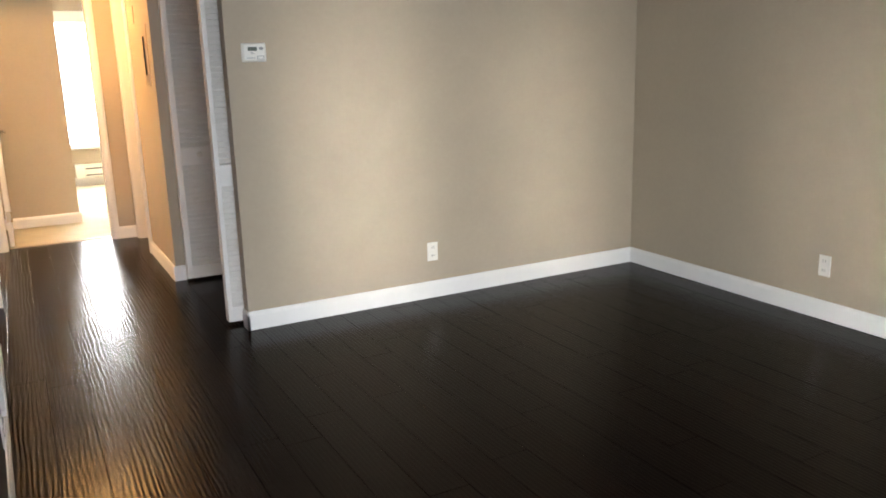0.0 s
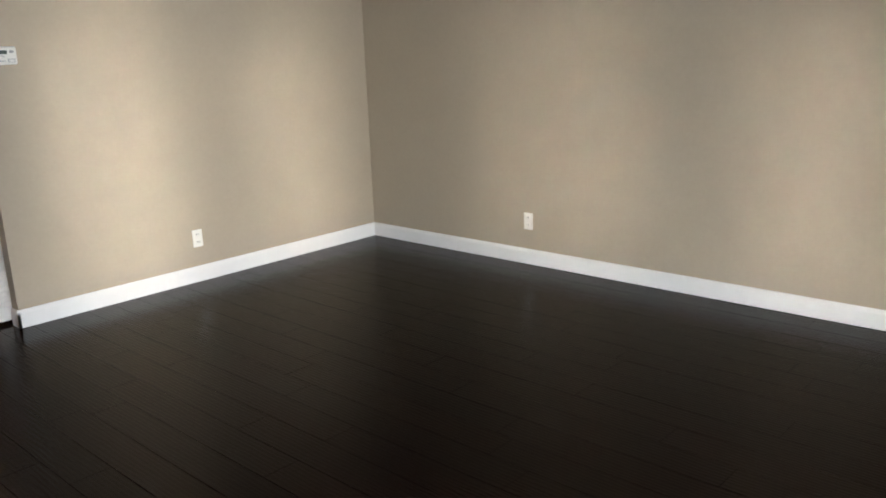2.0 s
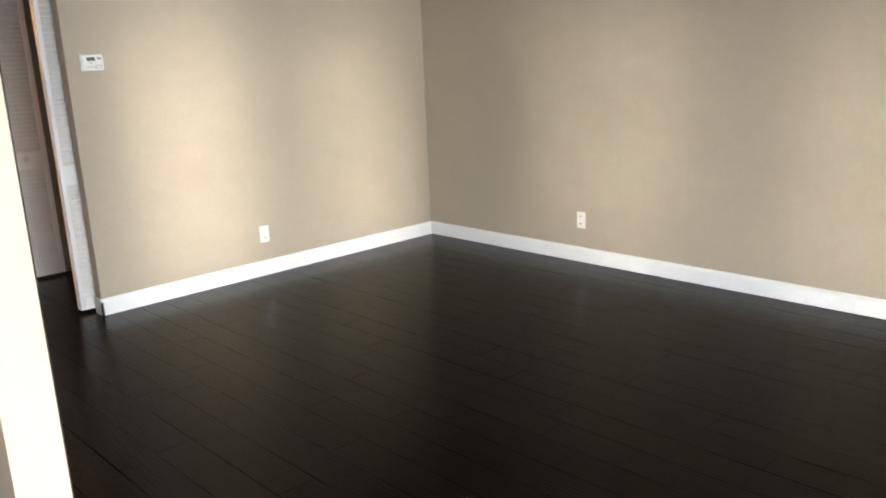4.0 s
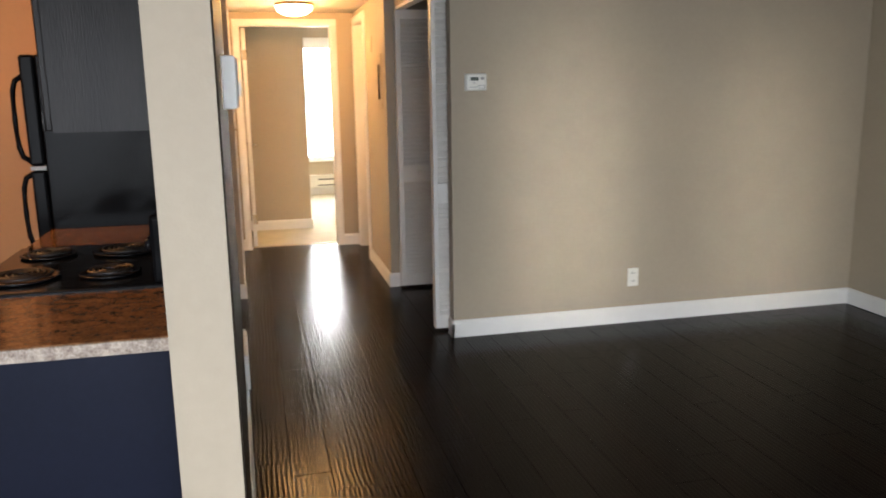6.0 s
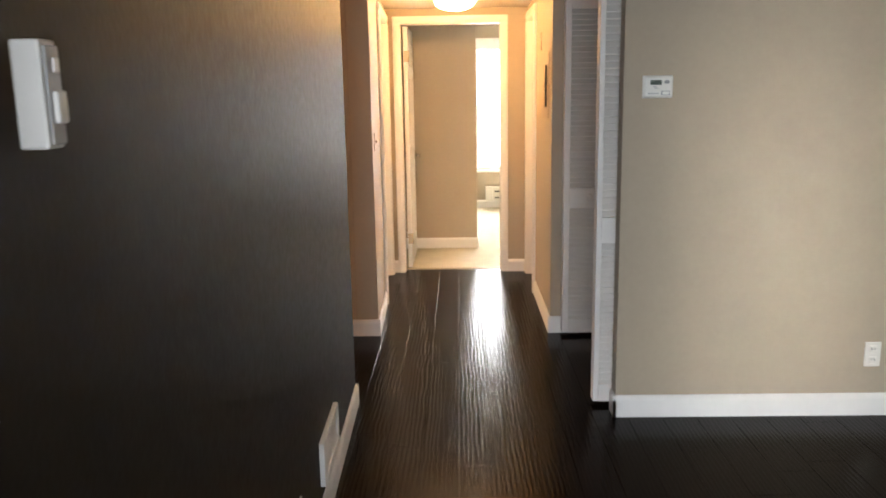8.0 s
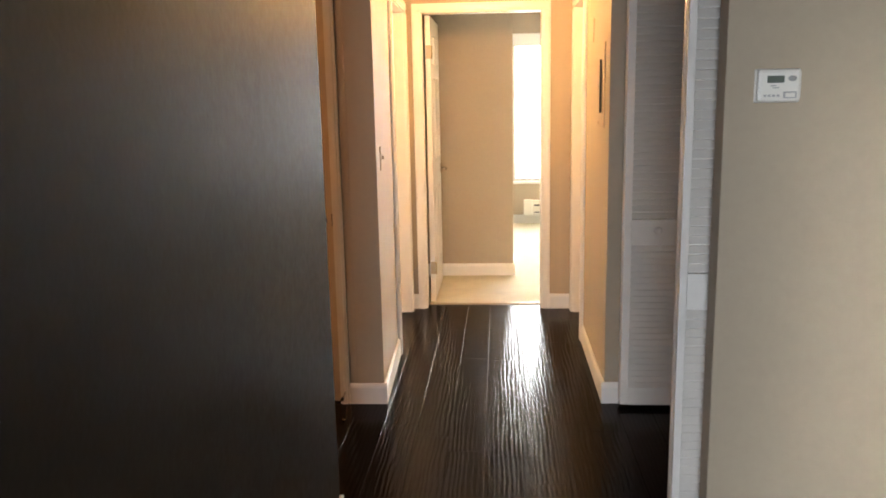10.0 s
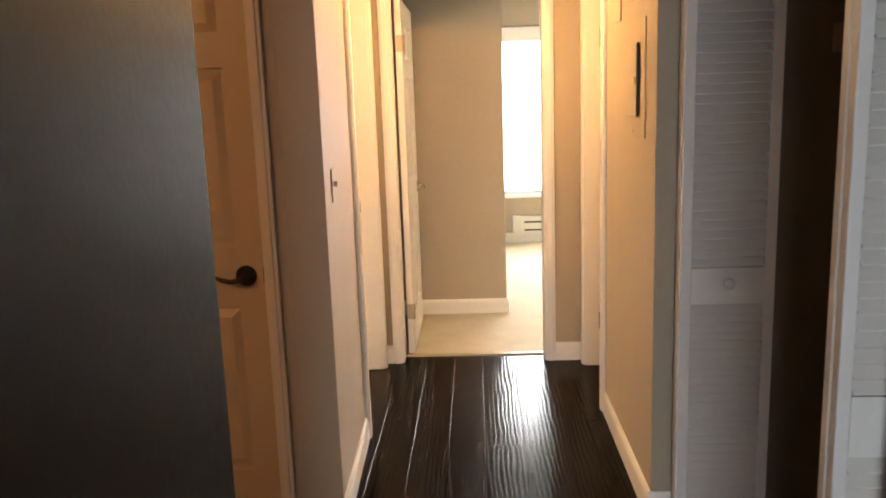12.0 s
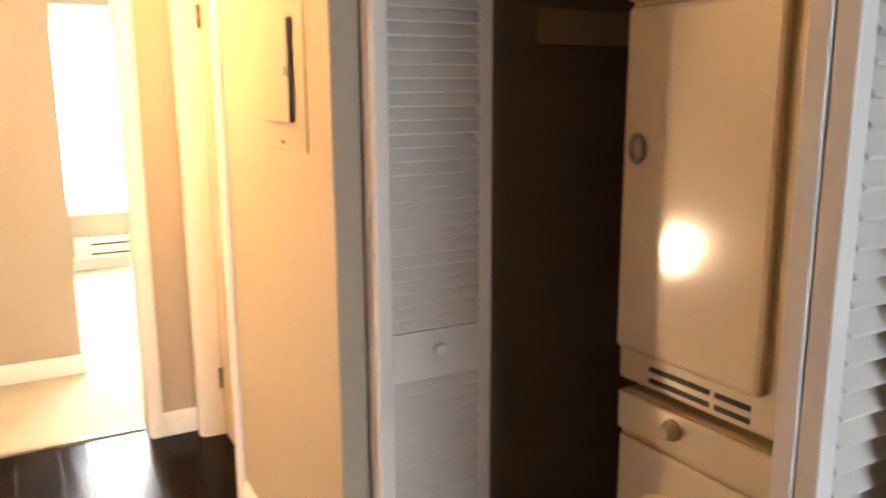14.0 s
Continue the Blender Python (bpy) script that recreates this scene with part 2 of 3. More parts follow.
slab("wall_window", "beige bedroom wall round the window", PAINT, (1.361, 1.5, 11.85, 11.97, 0, H), (3.4, 4.2, 11.85, 11.97, 0, H), (1.5, 3.4, 11.85, 11.97, 0, 0.49), (1.5, 3.4, 11.85, 11.97, 2.06, H))
slab("ceiling", "white textured ceilings of the rooms", CEILING, (-2.7, EX + 0.12, -1.8, 6.384, H, H + 0.1), (-2.7, EX, 6.384, 11.97, H, H + 0.1), category="ceiling")
slab("ceiling_hall", "lowered hall ceiling", CEILING, (0.66, 1.99, 6.37, EY, HH, HH + 0.28), category="ceiling")
slab("wall_recess", "beige wall beside the panelled closet door", PAINT, (0.62, 0.66, 6.355, 6.47, 0, H), (-0.25, -0.18, 6.355, 6.47, 0, H), (-0.18, 0.62, 6.355, 6.47, 2.04, H))
slab("wall_west", "tan painted kitchen walls", WARM_WALL, (-2.72, -2.6, -1.8, 5.78, 0, H), (-2.6, -0.25, 5.66, 5.78, 0, H), (0.0, 0.665, 5.12, 5.235, 0, H))
slab("wall_passage", "beige wall closing the side passage", PAINT, (-0.3, -0.25, 5.78, 7.0, 0, H), (-0.8, 0.66, 6.9, 7.0, 0, H))
slab("wall_bathroom", "pale bathroom walls past the side doorway", PAINT, (-0.9, -0.8, 7.0, EY, 0, H))
slab("subfloor", "dark base under the laminate", SLOT, (-2.7, EX + 0.12, -1.8, EY + 0.12, -0.06, -0.012), category="floor")
slab("carpet", "cream cut-pile bedroom carpet", CARPET, (-0.7, 4.3, EY + 0.12, 11.97, -0.06, 0.004), category="carpet")
slab("threshold", "thin metal carpet strip in the doorway", BRASS, (0.854, 1.654, EY + 0.105, EY + 0.135, -0.01, 0.009), bevel=0.003, category="trim")

# partition between kitchen and living room: its long face is charcoal, its end and kitchen face beige
PY0, PY1 = 2.10, 5.23


def partition(name, label, mat, near, far):
    bm = bmesh.new()
    vs = [bm.verts.new((x, y, z)) for z in (0, H) for x, y in ((near[0], PY0), (near[1], PY0), (far[1], PY1), (far[0], PY1))]
    for q in ((0, 1, 2, 3), (4, 5, 6, 7), (0, 1, 5, 4), (1, 2, 6, 5), (2, 3, 7, 6), (3, 0, 4, 7)):
        bm.faces.new([vs[i] for i in q])
    return tagged(finish(name, bm, mat), label, "wall", kind="structure")


partition("wall_partition", "beige end and kitchen side of the partition wall", PAINT, (0.741, 0.860), (0.668, 0.789))
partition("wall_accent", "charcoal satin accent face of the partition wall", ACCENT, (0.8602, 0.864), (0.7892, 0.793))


# ---- baseboards and casings ----
def baseboard(name, x0, y0, x1, y1, out, h=0.105, t=0.014):
    """A moulded board along a wall from one point to the other; out: the way into the room."""
    d, o = Vector((x1 - x0, y1 - y0, 0)), Vector((out[0], out[1], 0))
    prof = ((0, 0), (t, 0), (t, h - 0.022), (t * 0.75, h - 0.01), (t * 0.35, h), (0, h))
    bm = bmesh.new()
    a = [bm.verts.new(Vector((x0, y0, z)) + o * w) for w, z in prof]
    b = [bm.verts.new(Vector((x0, y0, z)) + d + o * w) for w, z in prof]
    for i in range(len(prof)):
        j = (i + 1) % len(prof)
        bm.faces.new((a[i], a[j], b[j], b[i]))
    bm.faces.new(a)
    bm.faces.new(b[::-1])
    return tagged(finish(name, bm, WHITE), "white moulded baseboard along the wall", "baseboard", kind="structure")


for args in ((2.016, WY, EX, WY, (0, -1)), (2.03, WY - 0.014, 2.03, WY + 0.088, (-1, 0)), (EX, -1.68, EX, WY - 0.014, (-1, 0)),
             (RX, 6.384, RX, 7.35, (-1, 0)), (RX - 0.014, 6.384, 1.942, 6.384, (0, -1)), (0.625, 6.355, LX + 0.014, 6.355, (0, -1)),
             (1.716, EY, RX, EY, (0, -1)), (0.70, EY, 0.792, EY, (0, -1)), (-0.6, 9.163, 1.495, 9.163, (0, -1)), (1.481, 9.163, 1.481, 11.85, (1, 0)),
             (1.495, 11.85, 4.2, 11.85, (0, -1)), (0.864, PY0, 0.793, PY1, (1, 0.0)), (0.727, PY0, 0.878, PY0, (0, -1)), (0.665, PY1, 0.807, PY1, (0, 1))):
    baseboard("baseboard", *args)
baseboard("baseboard", LX, 6.355, LX, 7.084, (1, 0)).matrix_basis = HALL_TURN


def casing(name, axis, face, a, b, top, out, w=0.066, t=0.016, sides=(True, True)):
    """Flat moulded casing round an opening from a to b on a wall face at that coordinate."""
    ob = tagged(new(name), "white moulded door casing", "trim", kind="structure")

    def strip(nm, u0, u1, z0, z1):
        bm = bmesh.new()
        lo, hi = sorted((face, face + out * t))
        lo2, hi2 = sorted((face, face + out * (t + 0.006)))
        if axis == "x":
            box(bm, u0, u1, lo, hi, z0, z1, 0.004)
            box(bm, u0 + 0.012, u1 - 0.012 if z1 - z0 > 0.2 else u1 - 0.012, lo2, hi2, z0 if z1 - z0 > 0.2 else z0 + 0.012, z1 - 0.012, 0.004)
        else:
            box(bm, lo, hi, u0, u1, z0, z1, 0.004)
            box(bm, lo2, hi2, u0 + 0.012, u1 - 0.012, z0 if z1 - z0 > 0.2 else z0 + 0.012, z1 - 0.012, 0.004)
        part(nm, bm, WHITE, ob)
    if sides[0]:
        strip("side_casing", a - w, a, 0, top)
    if sides[1]:
        strip("side_casing", b, b + w, 0, top)
    strip("head_casing", a - w if sides[0] else a, b + w if sides[1] else b, top, top + w)
    return ob


def jamb(name, x0, x1, y0, y1, top, axis):
    """The lining of a doorway: two sides and a head with stops."""
    ob = tagged(new(name), "white door lining", "trim", kind="structure")
    t = 0.018
    if axis == "x":
        rows = ((x0, x0 + t, y0, y1, 0, top), (x1 - t, x1, y0, y1, 0, top), (x0 + t, x1 - t, y0, y1, top - t, top))
    else:
        rows = ((x0, x1, y0, y0 + t, 0, top), (x0, x1, y1 - t, y1, 0, top), (x0, x1, y0 + t, y1 - t, top - t, top))
    for nm, r in zip(("side_lining", "side_lining", "head_lining"), rows):
        part(nm, box(bmesh.new(), *r, bevel=0.002), WHITE, ob)
    return ob


casing("casing_1", "x", EY, 0.848, 1.660, 2.036, -1, w=0.056)
jamb("door_lining_1", 0.836, 1.672, EY - 0.002, EY + 0.122, 2.048, "x")
casing("casing_2", "y", LX, 7.15, 8.03, 2.036, 1).matrix_basis = HALL_TURN
lining = jamb("door_lining_2", 0.655, LX + 0.002, 7.138, 8.042, 2.048, "y")
lining.matrix_basis = HALL_TURN
part("strike_plate", box(bmesh.new(), 0.69, 0.716, 8.0215, 8.0238, 0.89, 0.95, 0.0005), BRONZE, lining, "small dark strike plate")
casing("casing_3", "y", RX, 7.42, 8.03, 2.036, -1)
jamb("door_lining_3", RX - 0.002, 1.995, 7.408, 8.042, 2.048, "y")
casing("casing_4", "x", 6.355, -0.124, 0.576, 2.03, -1, w=0.048)


# ---- doors ----
def lever(parent, m, mat, length=0.105):
    bm = bmesh.new()
    lathe(bm, ((0.0, 0), (0.036, 0), (0.036, 0.005), (0.031, 0.012), (0.018, 0.019), (0.013, 0.024), (0.012, 0.045), (0.0, 0.048)))
    pts = [(0, 0, 0.040), (0.018, 0.007, 0.046), (0.042, 0.010, 0.048), (0.070, 0.004, 0.047), (0.092, -0.005, 0.045), (length, -0.006, 0.044), (length + 0.008, 0.001, 0.044)]
    tube(bm, pts, [0.010, 0.009, 0.008, 0.0075, 0.0065, 0.006, 0.005], 10)
    h = part("door_handle", bm, mat, parent, "dark bronze lever handle" if mat is BRONZE else "metal lever handle")
    h.matrix_basis = m
    return h


def panelled_door(name, m, w, h, label, mat=DOOR_WOOD, handle=None, handle_x=None, hinge_mat=None, hinge_side=1, both=False, stile=0.115, hinges=(0.26, 1.02, 1.80)):
    """A moulded six-panel leaf; x across, y its thickness (front at y = 0), z up."""
    ob = thing(name, m, label, "door")
    ob["kind"] = "structure"
    t = 0.035
    s = stile
    xs = (s, w / 2 - s * 0.42, w / 2 + s * 0.42, w - s)
    rows = ((0.22, 0.815), (1.02, 1.605), (1.705, h - 0.12))
    bm = bmesh.new()
    box(bm, 0, w, 0.015, t - 0.015, 0.008, h)
    for f0, f1 in ((0, 0.015), (t - 0.015, t)):
        for a, b in ((0, xs[0]), (xs[1], xs[2]), (xs[3], w)):
            box(bm, a, b, f0, f1, 0.008, h)
        zs = [0.008] + [z for r in rows for z in r] + [h]
        for z0, z1 in zip(zs[::2], zs[1::2]):
            for a, b in ((xs[0], xs[1]), (xs[2], xs[3])):
                box(bm, a, b, f0, f1, z0, z1)
    part("leaf", bm, mat, ob)
    for z0, z1 in rows:
        for a, b in ((xs[0], xs[1]), (xs[2], xs[3])):
            bm = bmesh.new()
            for front in (True, False):
                y_out, y_in = (0.003, 0.0152) if front else (t - 0.003, t - 0.0152)
                o = [bm.verts.new((x, y_in, z)) for x, z in ((a + .012, z0 + .012), (b - .012, z0 + .012), (b - .012, z1 - .012), (a + .012, z1 - .012))]
                i = [bm.verts.new((x, y_out, z)) for x, z in ((a + .04, z0 + .04), (b - .04, z0 + .04), (b - .04, z1 - .04), (a + .04, z1 - .04))]
                for k in range(4):
                    bm.faces.new((o[k], o[(k + 1) % 4], i[(k + 1) % 4], i[k]))
                bm.faces.new(i)
            part("raised_panel", bm, mat, ob)
    if handle:
        flip = handle_x > w / 2
        lever(ob, pose(handle_x, 0, 0.92, 90, 0, 0) @ (pose(0, 0, 0, 0, 180, 0) @ pose(0, 0, 0, 180, 0, 0) if flip else Matrix()), handle)
        if both:
            lever(ob, pose(handle_x, t, 0.93, -90, 0, 0) @ (pose(0, 0, 0, 0, 0, 180) if flip else Matrix()), handle)
    if hinge_mat:
        hx = 0.0 if hinge_side < 0 else w
        for z in hinges:
            bm = bmesh.new()
            tube(bm, ((hx, -0.006, z - 0.045), (hx, -0.006, z + 0.045)), 0.007, 10)
            box(bm, hx - 0.003, hx + 0.003, -0.006, 0.032, z - 0.045, z + 0.045)
            part("hinge", bm, hinge_mat, ob, "metal butt hinge")
    return ob


hall_door = panelled_door("door_1", pose(-0.124, 6.362, 0), 0.70, 2.02, "closed cream six-panel door with a bronze lever", handle=BRONZE, handle_x=0.635, stile=0.088)
part("latch_plate", box(bmesh.new(), 0.6925, 0.7005, -0.003, 0.020, 0.893, 0.950, 0.001), BRONZE, hall_door, "dark latch plate")
panelled_door("door_2", pose(0.902, EY + 0.130, 0.006, 0, 0, 90), 0.76, 2.02, "open white panelled bedroom door against the wall", WHITE, CHROME, 0.70, BRASS, -1, True, hinges=(0.26, 1.78))
panelled_door("door_3", pose(1.955, 8.020, 0, 0, 0, -90), 0.59, 2.02, "closed panelled hall side door with dark hinges", DOOR_WOOD, BRONZE, 0.53, BRONZE, -1, hinges=(0.26, 1.76))
panelled_door("door_4", pose(0.64, 7.20, 0, 0, 0, 180), 0.78, 2.02, "open white panelled bathroom door", WHITE, CHROME, 0.72)


# ---- bifold closet doors ----
def louvre_panel(parent, y0, x0, x1, knob=False, s=0.036):
    """One leaf across the opening's depth: stiles, rails and sloping slats."""
    t = 0.028
    z0, z1, mid0, mid1 = 0.022, 2.015, 0.80, 0.925
    leaf = part("leaf_frame", box(box(box(box(box(bmesh.new(), x0, x0 + s, y0, y0 + t, z0, z1, 0.003), x1 - s, x1, y0, y0 + t, z0, z1, 0.003),
                x0 + s, x1 - s, y0, y0 + t, z0, z0 + 0.085), x0 + s, x1 - s, y0, y0 + t, mid0, mid1 - 0.006),
                x0 + s, x1 - s, y0, y0 + t, z1 - 0.06, z1), LOUVRE, parent)
    bm = bmesh.new()
    w = x1 - x0 - 2 * s
    box(bm, 0, w, -0.003, 0.003, -0.0235, 0.0235, 0.0012)
    bmesh.ops.recalc_face_normals(bm, faces=bm.faces)
    me = bpy.data.meshes.new("slat")
    bm.to_mesh(me)
    bm.free()
    me.materials.append(LOUVRE)
    for a, b in ((z0 + 0.085, mid0), (mid1, z1 - 0.06)):
        n = round((b - a) / 0.0302)
        for i in range(n):
            piece("slat", me, leaf, pose(x0 + s, y0 + t / 2, a + (i + 0.5) * (b - a) / n, -46))
    if knob:
        bm = bmesh.new()
        lathe(bm, ((0.0, 0), (0.008, 0), (0.008, 0.012), (0.017, 0.018), (0.0185, 0.026), (0.014, 0.033), (0.0, 0.035)), pose((x0 + x1) / 2, y0, 0.872, 90))
        part("knob", bm, LOUVRE, leaf, "round white knob")
    return leaf


far = thing("bifold_door", pose(0, 0, 0), "white louvred bifold closet door folded open", "door", "bifold closet doors")
louvre_panel(far, 6.300, 1.938, 2.240, knob=True)
louvre_panel(far, 6.336, 1.938, 2.240)
near = thing("bifold_door", pose(0, 0, 0), "white louvred bifold closet door folded against the living room wall", "door", "bifold closet doors")
louvre_panel(near, 5.186, 1.945, 2.245, s=0.026)
louvre_panel(near, 5.216, 1.943, 2.243)
for ob in (far, near):
    ob["kind"] = "structure"
slab("closet_track", "white metal bifold door track", WHITE, (1.955, 2.02, WY + 0.09, 6.384, 2.022, 2.04), category="trim")
slab("closet_ledger", "pale wooden ledger board in the closet", PAINT, (2.415, 3.1, 6.365, 6.384, 1.585, 1.67), category="trim")


# ---- stacked washer and dryer ----
def laundry_tower():
    ob = thing("washer_dryer", pose(2.43, 5.85, 0, 0, 0, 2.3) @ pose(0, -5.85, 0), "stacked almond enamel washer and dryer in the closet", "washer dryer")
    y0, y1, d = 5.45, 6.04, 0.58
    part("washer_body", box(bmesh.new(), 0.012, d, y0, y1, 0.02, 0.80, 0.012), ENAMEL, ob)
    part("washer_panel", box(bmesh.new(), -0.004, 0.012, y0 + 0.01, y1 - 0.006, 0.705, 0.798, 0.006), ENAMEL, ob)
    wd = part("washer_door", box(bmesh.new(), -0.002, 0.012, 5.64, y1 - 0.012, 0.10, 0.692, 0.006), ENAMEL, ob)
    bm = bmesh.new()
    tube(bm, [(-0.006, 5.84 + 0.16 * math.cos(a), 0.44 + 0.16 * math.sin(a)) for a in np.linspace(0, 2 * math.pi, 36, endpoint=False)], 0.009, 8, True)
    part("porthole_ring", bm, ENAMEL, wd)
    bm = bmesh.new()
    lathe(bm, ((0.0, 0), (0.024, 0), (0.024, 0.005), (0.018, 0.009), (0.017, 0.026), (0.013, 0.030), (0.0, 0.030)), pose(-0.004, 5.865, 0.760, 0, -90))
    part("dial", bm, ENAMEL, ob, "round almond control dial")
    dr = part("dryer_body", box(bmesh.new(), 0.0, d, y0, y1, 0.825, 1.80, 0.010), ENAMEL, ob)
    part("dryer_door", box(bmesh.new(), -0.020, -0.001, 5.648, y1 - 0.006, 0.905, 1.642, 0.012), ENAMEL, ob)
    part("control_panel", box(bmesh.new(), -0.018, -0.001, 5.648, y1 - 0.006, 1.652, 1.79, 0.005), ENAMEL, ob)
    for y_a, y_b in ((5.678, 5.763), (5.777, 5.942)):
        for z in (0.842, 0.868):
            part("vent_slot", box(bmesh.new(), -0.003, 0.002, y_a, y_b, z, z + 0.011), SLOT, dr, "dark vent slot")
    bm = bmesh.new()
    tube(bm, [(-0.026, 5.985 + 0.019 * math.cos(a), 1.352 + 0.028 * math.sin(a)) for a in np.linspace(0, 2 * math.pi, 24, endpoint=False)], 0.0055, 8, True)
    part("ring_pull", bm, PLASTIC_GREY, ob, "grey oval ring pull")
    for fy in (y0 + 0.03, y1 - 0.07):
        part("foot", box(bmesh.new(), 0.03, 0.07, fy, fy + 0.04, 0, 0.02), SLOT, ob)
    return ob


laundry_tower()


# ---- small wall fittings ----
def outlet(m):
    ob = thing("wall_outlet", m, "white duplex outlet plate on the wall", "outlet", "wall outlets")
    part("plate", box(bmesh.new(), -0.036, 0.036, -0.006, 0, -0.058, 0.058, 0.003), PLASTIC, ob)
    for z in (-0.026, 0.026):
        sock = part("socket", box(bmesh.new(), -0.016, 0.016, -0.009, -0.005, z - 0.016, z + 0.016, 0.003), PLASTIC, ob)
        bm = bmesh.new()
        for x in (-0.007, 0.007):
            box(bm, x - 0.0015, x + 0.0015, -0.0096, -0.0085, z - 0.004, z + 0.008)
        part("slots", bm, SLOT, sock, "dark slots")
    return ob


o1 = outlet(pose(3.191, WY, 0.292))
copy_thing(o1, pose(EX, 3.507, 0.299, 0, 0, -90))
copy_thing(o1, pose(0.834, 3.66, 0.285, 0, 0, 91.4))


def thermostat():
    ob = thing("thermostat", pose(2.171, WY, 1.507), "off-white digital wall thermostat with a small display", "thermostat")
    part("base", box(bmesh.new(), -0.064, 0.064, -0.008, 0, -0.048, 0.048, 0.004), PLASTIC, ob)
    part("cover", box(bmesh.new(), -0.062, 0.062, -0.030, -0.008, -0.047, 0.047, 0.011), PLASTIC, ob)
    part("display", box(bmesh.new(), -0.036, 0.012, -0.0312, -0.029, 0.008, 0.028, 0.001), LCD, ob, "dark grey-green display")
    part("round_button", lathe(bmesh.new(), ((0.0, 0), (0.012, 0), (0.012, 0.002), (0.0, 0.003)), pose(0.034, -0.0295, 0.020, 90) @ Matrix.Diagonal((1, 0.65, 1, 1))), PLASTIC_GREY, ob, "dark oval button")
    for x in (-0.040, -0.028, -0.016, -0.004):
        part("mark", box(bmesh.new(), x - 0.004, x + 0.004, -0.0306, -0.0295, -0.031, -0.025), PLASTIC_GREY, ob, "grey printed mark")
    for z, x0, x1 in ((0.000, -0.026, -0.010), (-0.006, -0.020, -0.002)):
        part("printed_bar", box(bmesh.new(), x0, x1, -0.0306, -0.0295, z - 0.0015, z + 0.0015), PLASTIC_GREY, ob, "grey printed mark")
    part("slider_groove", box(bmesh.new(), 0.010, 0.048, -0.0308, -0.0295, -0.036, -0.017, 0.001), PLASTIC_GREY, ob, "pale grey slider groove")
    part("slider", box(bmesh.new(), 0.016, 0.044, -0.032, -0.029, -0.033, -0.020, 0.002), PLASTIC, ob)
    return ob


thermostat()


def chime():
    ob = thing("door_chime", pose(0.862, 2.375, 1.509, 0, 0, 91.3), "cream door chime box on the charcoal wall", "door chime")
    part("case", box(bmesh.new(), -0.018, 0.018, -0.031, 0, -0.056, 0.056, 0.003), PLASTIC, ob)
    # front faces away from the daylight; its shade is put in as grey
    part("cover", box(bmesh.new(), -0.012, 0.018, -0.034, -0.030, -0.052, 0.050, 0.002), PLASTIC_GREY, ob, "front cover, greyed for its shade")
    part("button", box(bmesh.new(), -0.006, 0.016, -0.040, -0.033, -0.030, 0.004, 0.003), PLASTIC, ob)
    part("lens", box(bmesh.new(), 0.0, 0.012, -0.0365, -0.033, 0.022, 0.038, 0.002), WHITE, ob)
    return ob


chime()


def return_grille():
    ob = thing("air_grille", pose(0.816, 4.27, 0, 0, 0, 91.3), "white steel floor-level air grille on the charcoal wall", "vent")
    part("frame", box(box(box(box(bmesh.new(), -0.19, 0.19, -0.02, 0, 0.30, 0.325, 0.003), -0.19, 0.19, -0.02, 0, 0.165, 0.19, 0.003), -0.19, -0.165, -0.02, 0, 0.19, 0.30, 0.003), 0.165, 0.19, -0.02, 0, 0.19, 0.30, 0.003), WHITE, ob)
    for i in range(6):
        part("slat", box(bmesh.new(), -0.165, 0.165, -0.014, -0.004, 0.194 + i * 0.018, 0.204 + i * 0.018), WHITE, ob)
    part("backing", box(bmesh.new(), -0.165, 0.165, -0.003, 0, 0.19, 0.30), PLASTIC_GREY, ob)
    return ob


return_grille()


def switch(m, label):
    ob = thing("light_switch", m, label, "switch", "light switches")
    part("plate", box(bmesh.new(), -0.036, 0.036, -0.006, 0, -0.058, 0.058, 0.003), PAINT, ob)
    part("toggle", box(bmesh.new(), -0.004, 0.004, -0.018, -0.005, -0.006, 0.012, 0.002), PAINT, ob)
    return ob


switch(HALL_TURN @ pose(LX, 6.53, 1.20, 0, 0, 90), "cream toggle switch on the hall wall")
s2 = switch(pose(0.734, 2.40, 1.187, 0, 0, -91.3), "white toggle switch on the kitchen side of the partition")
copy_thing(s2, pose(0.722, 2.93, 1.19, 0, 0, -91.3))


def breaker_panel():
    ob = thing("electrical_panel", pose(RX, 6.72, 0, 0, 0, -90), "beige painted electrical panel set in the hall wall", "electrical panel")
    part("cover", box(bmesh.new(), -0.185, 0.178, -0.004, 0, 1.325, 1.73, 0.003), PAINT, ob)
    d = part("panel_door", box(bmesh.new(), -0.13, 0.083, -0.016, -0.006, 1.395, 1.652, 0.003), PAINT, ob)
    part("gap", box(bmesh.new(), 0.083, 0.093, -0.0155, -0.0075, 1.398, 1.648), SLOT, ob, "dark gap beside the panel door")
    part("latch", box(bmesh.new(), 0.052, 0.074, -0.021, -0.015, 1.51, 1.535, 0.002), PAINT, d)
    for z in (1.44, 1.61):
        part("hinge_tab", box(bmesh.new(), -0.138, -0.131, -0.0135, -0.004, z - 0.014, z + 0.014, 0.001), BRONZE, d, "small dark hinge tab")
    for x, z in ((0.0, 1.345), (-0.15, 1.40), (-0.15, 1.64)):
        part("screw", lathe(bmesh.new(), ((0.0, 0), (0.006, 0), (0.005, 0.003), (0.0, 0.0035)), pose(x, -0.008, z, 90)), BRASS, ob)
    return ob


breaker_panel()
ob = thing("wall_plate", pose(RX, 7.06, 1.815, 0, 0, -90), "beige painted blank plate above the electrical panel", "wall plate")
part("plate", box(bmesh.new(), -0.05, 0.05, -0.006, 0, -0.06, 0.06, 0.003), PAINT, ob)


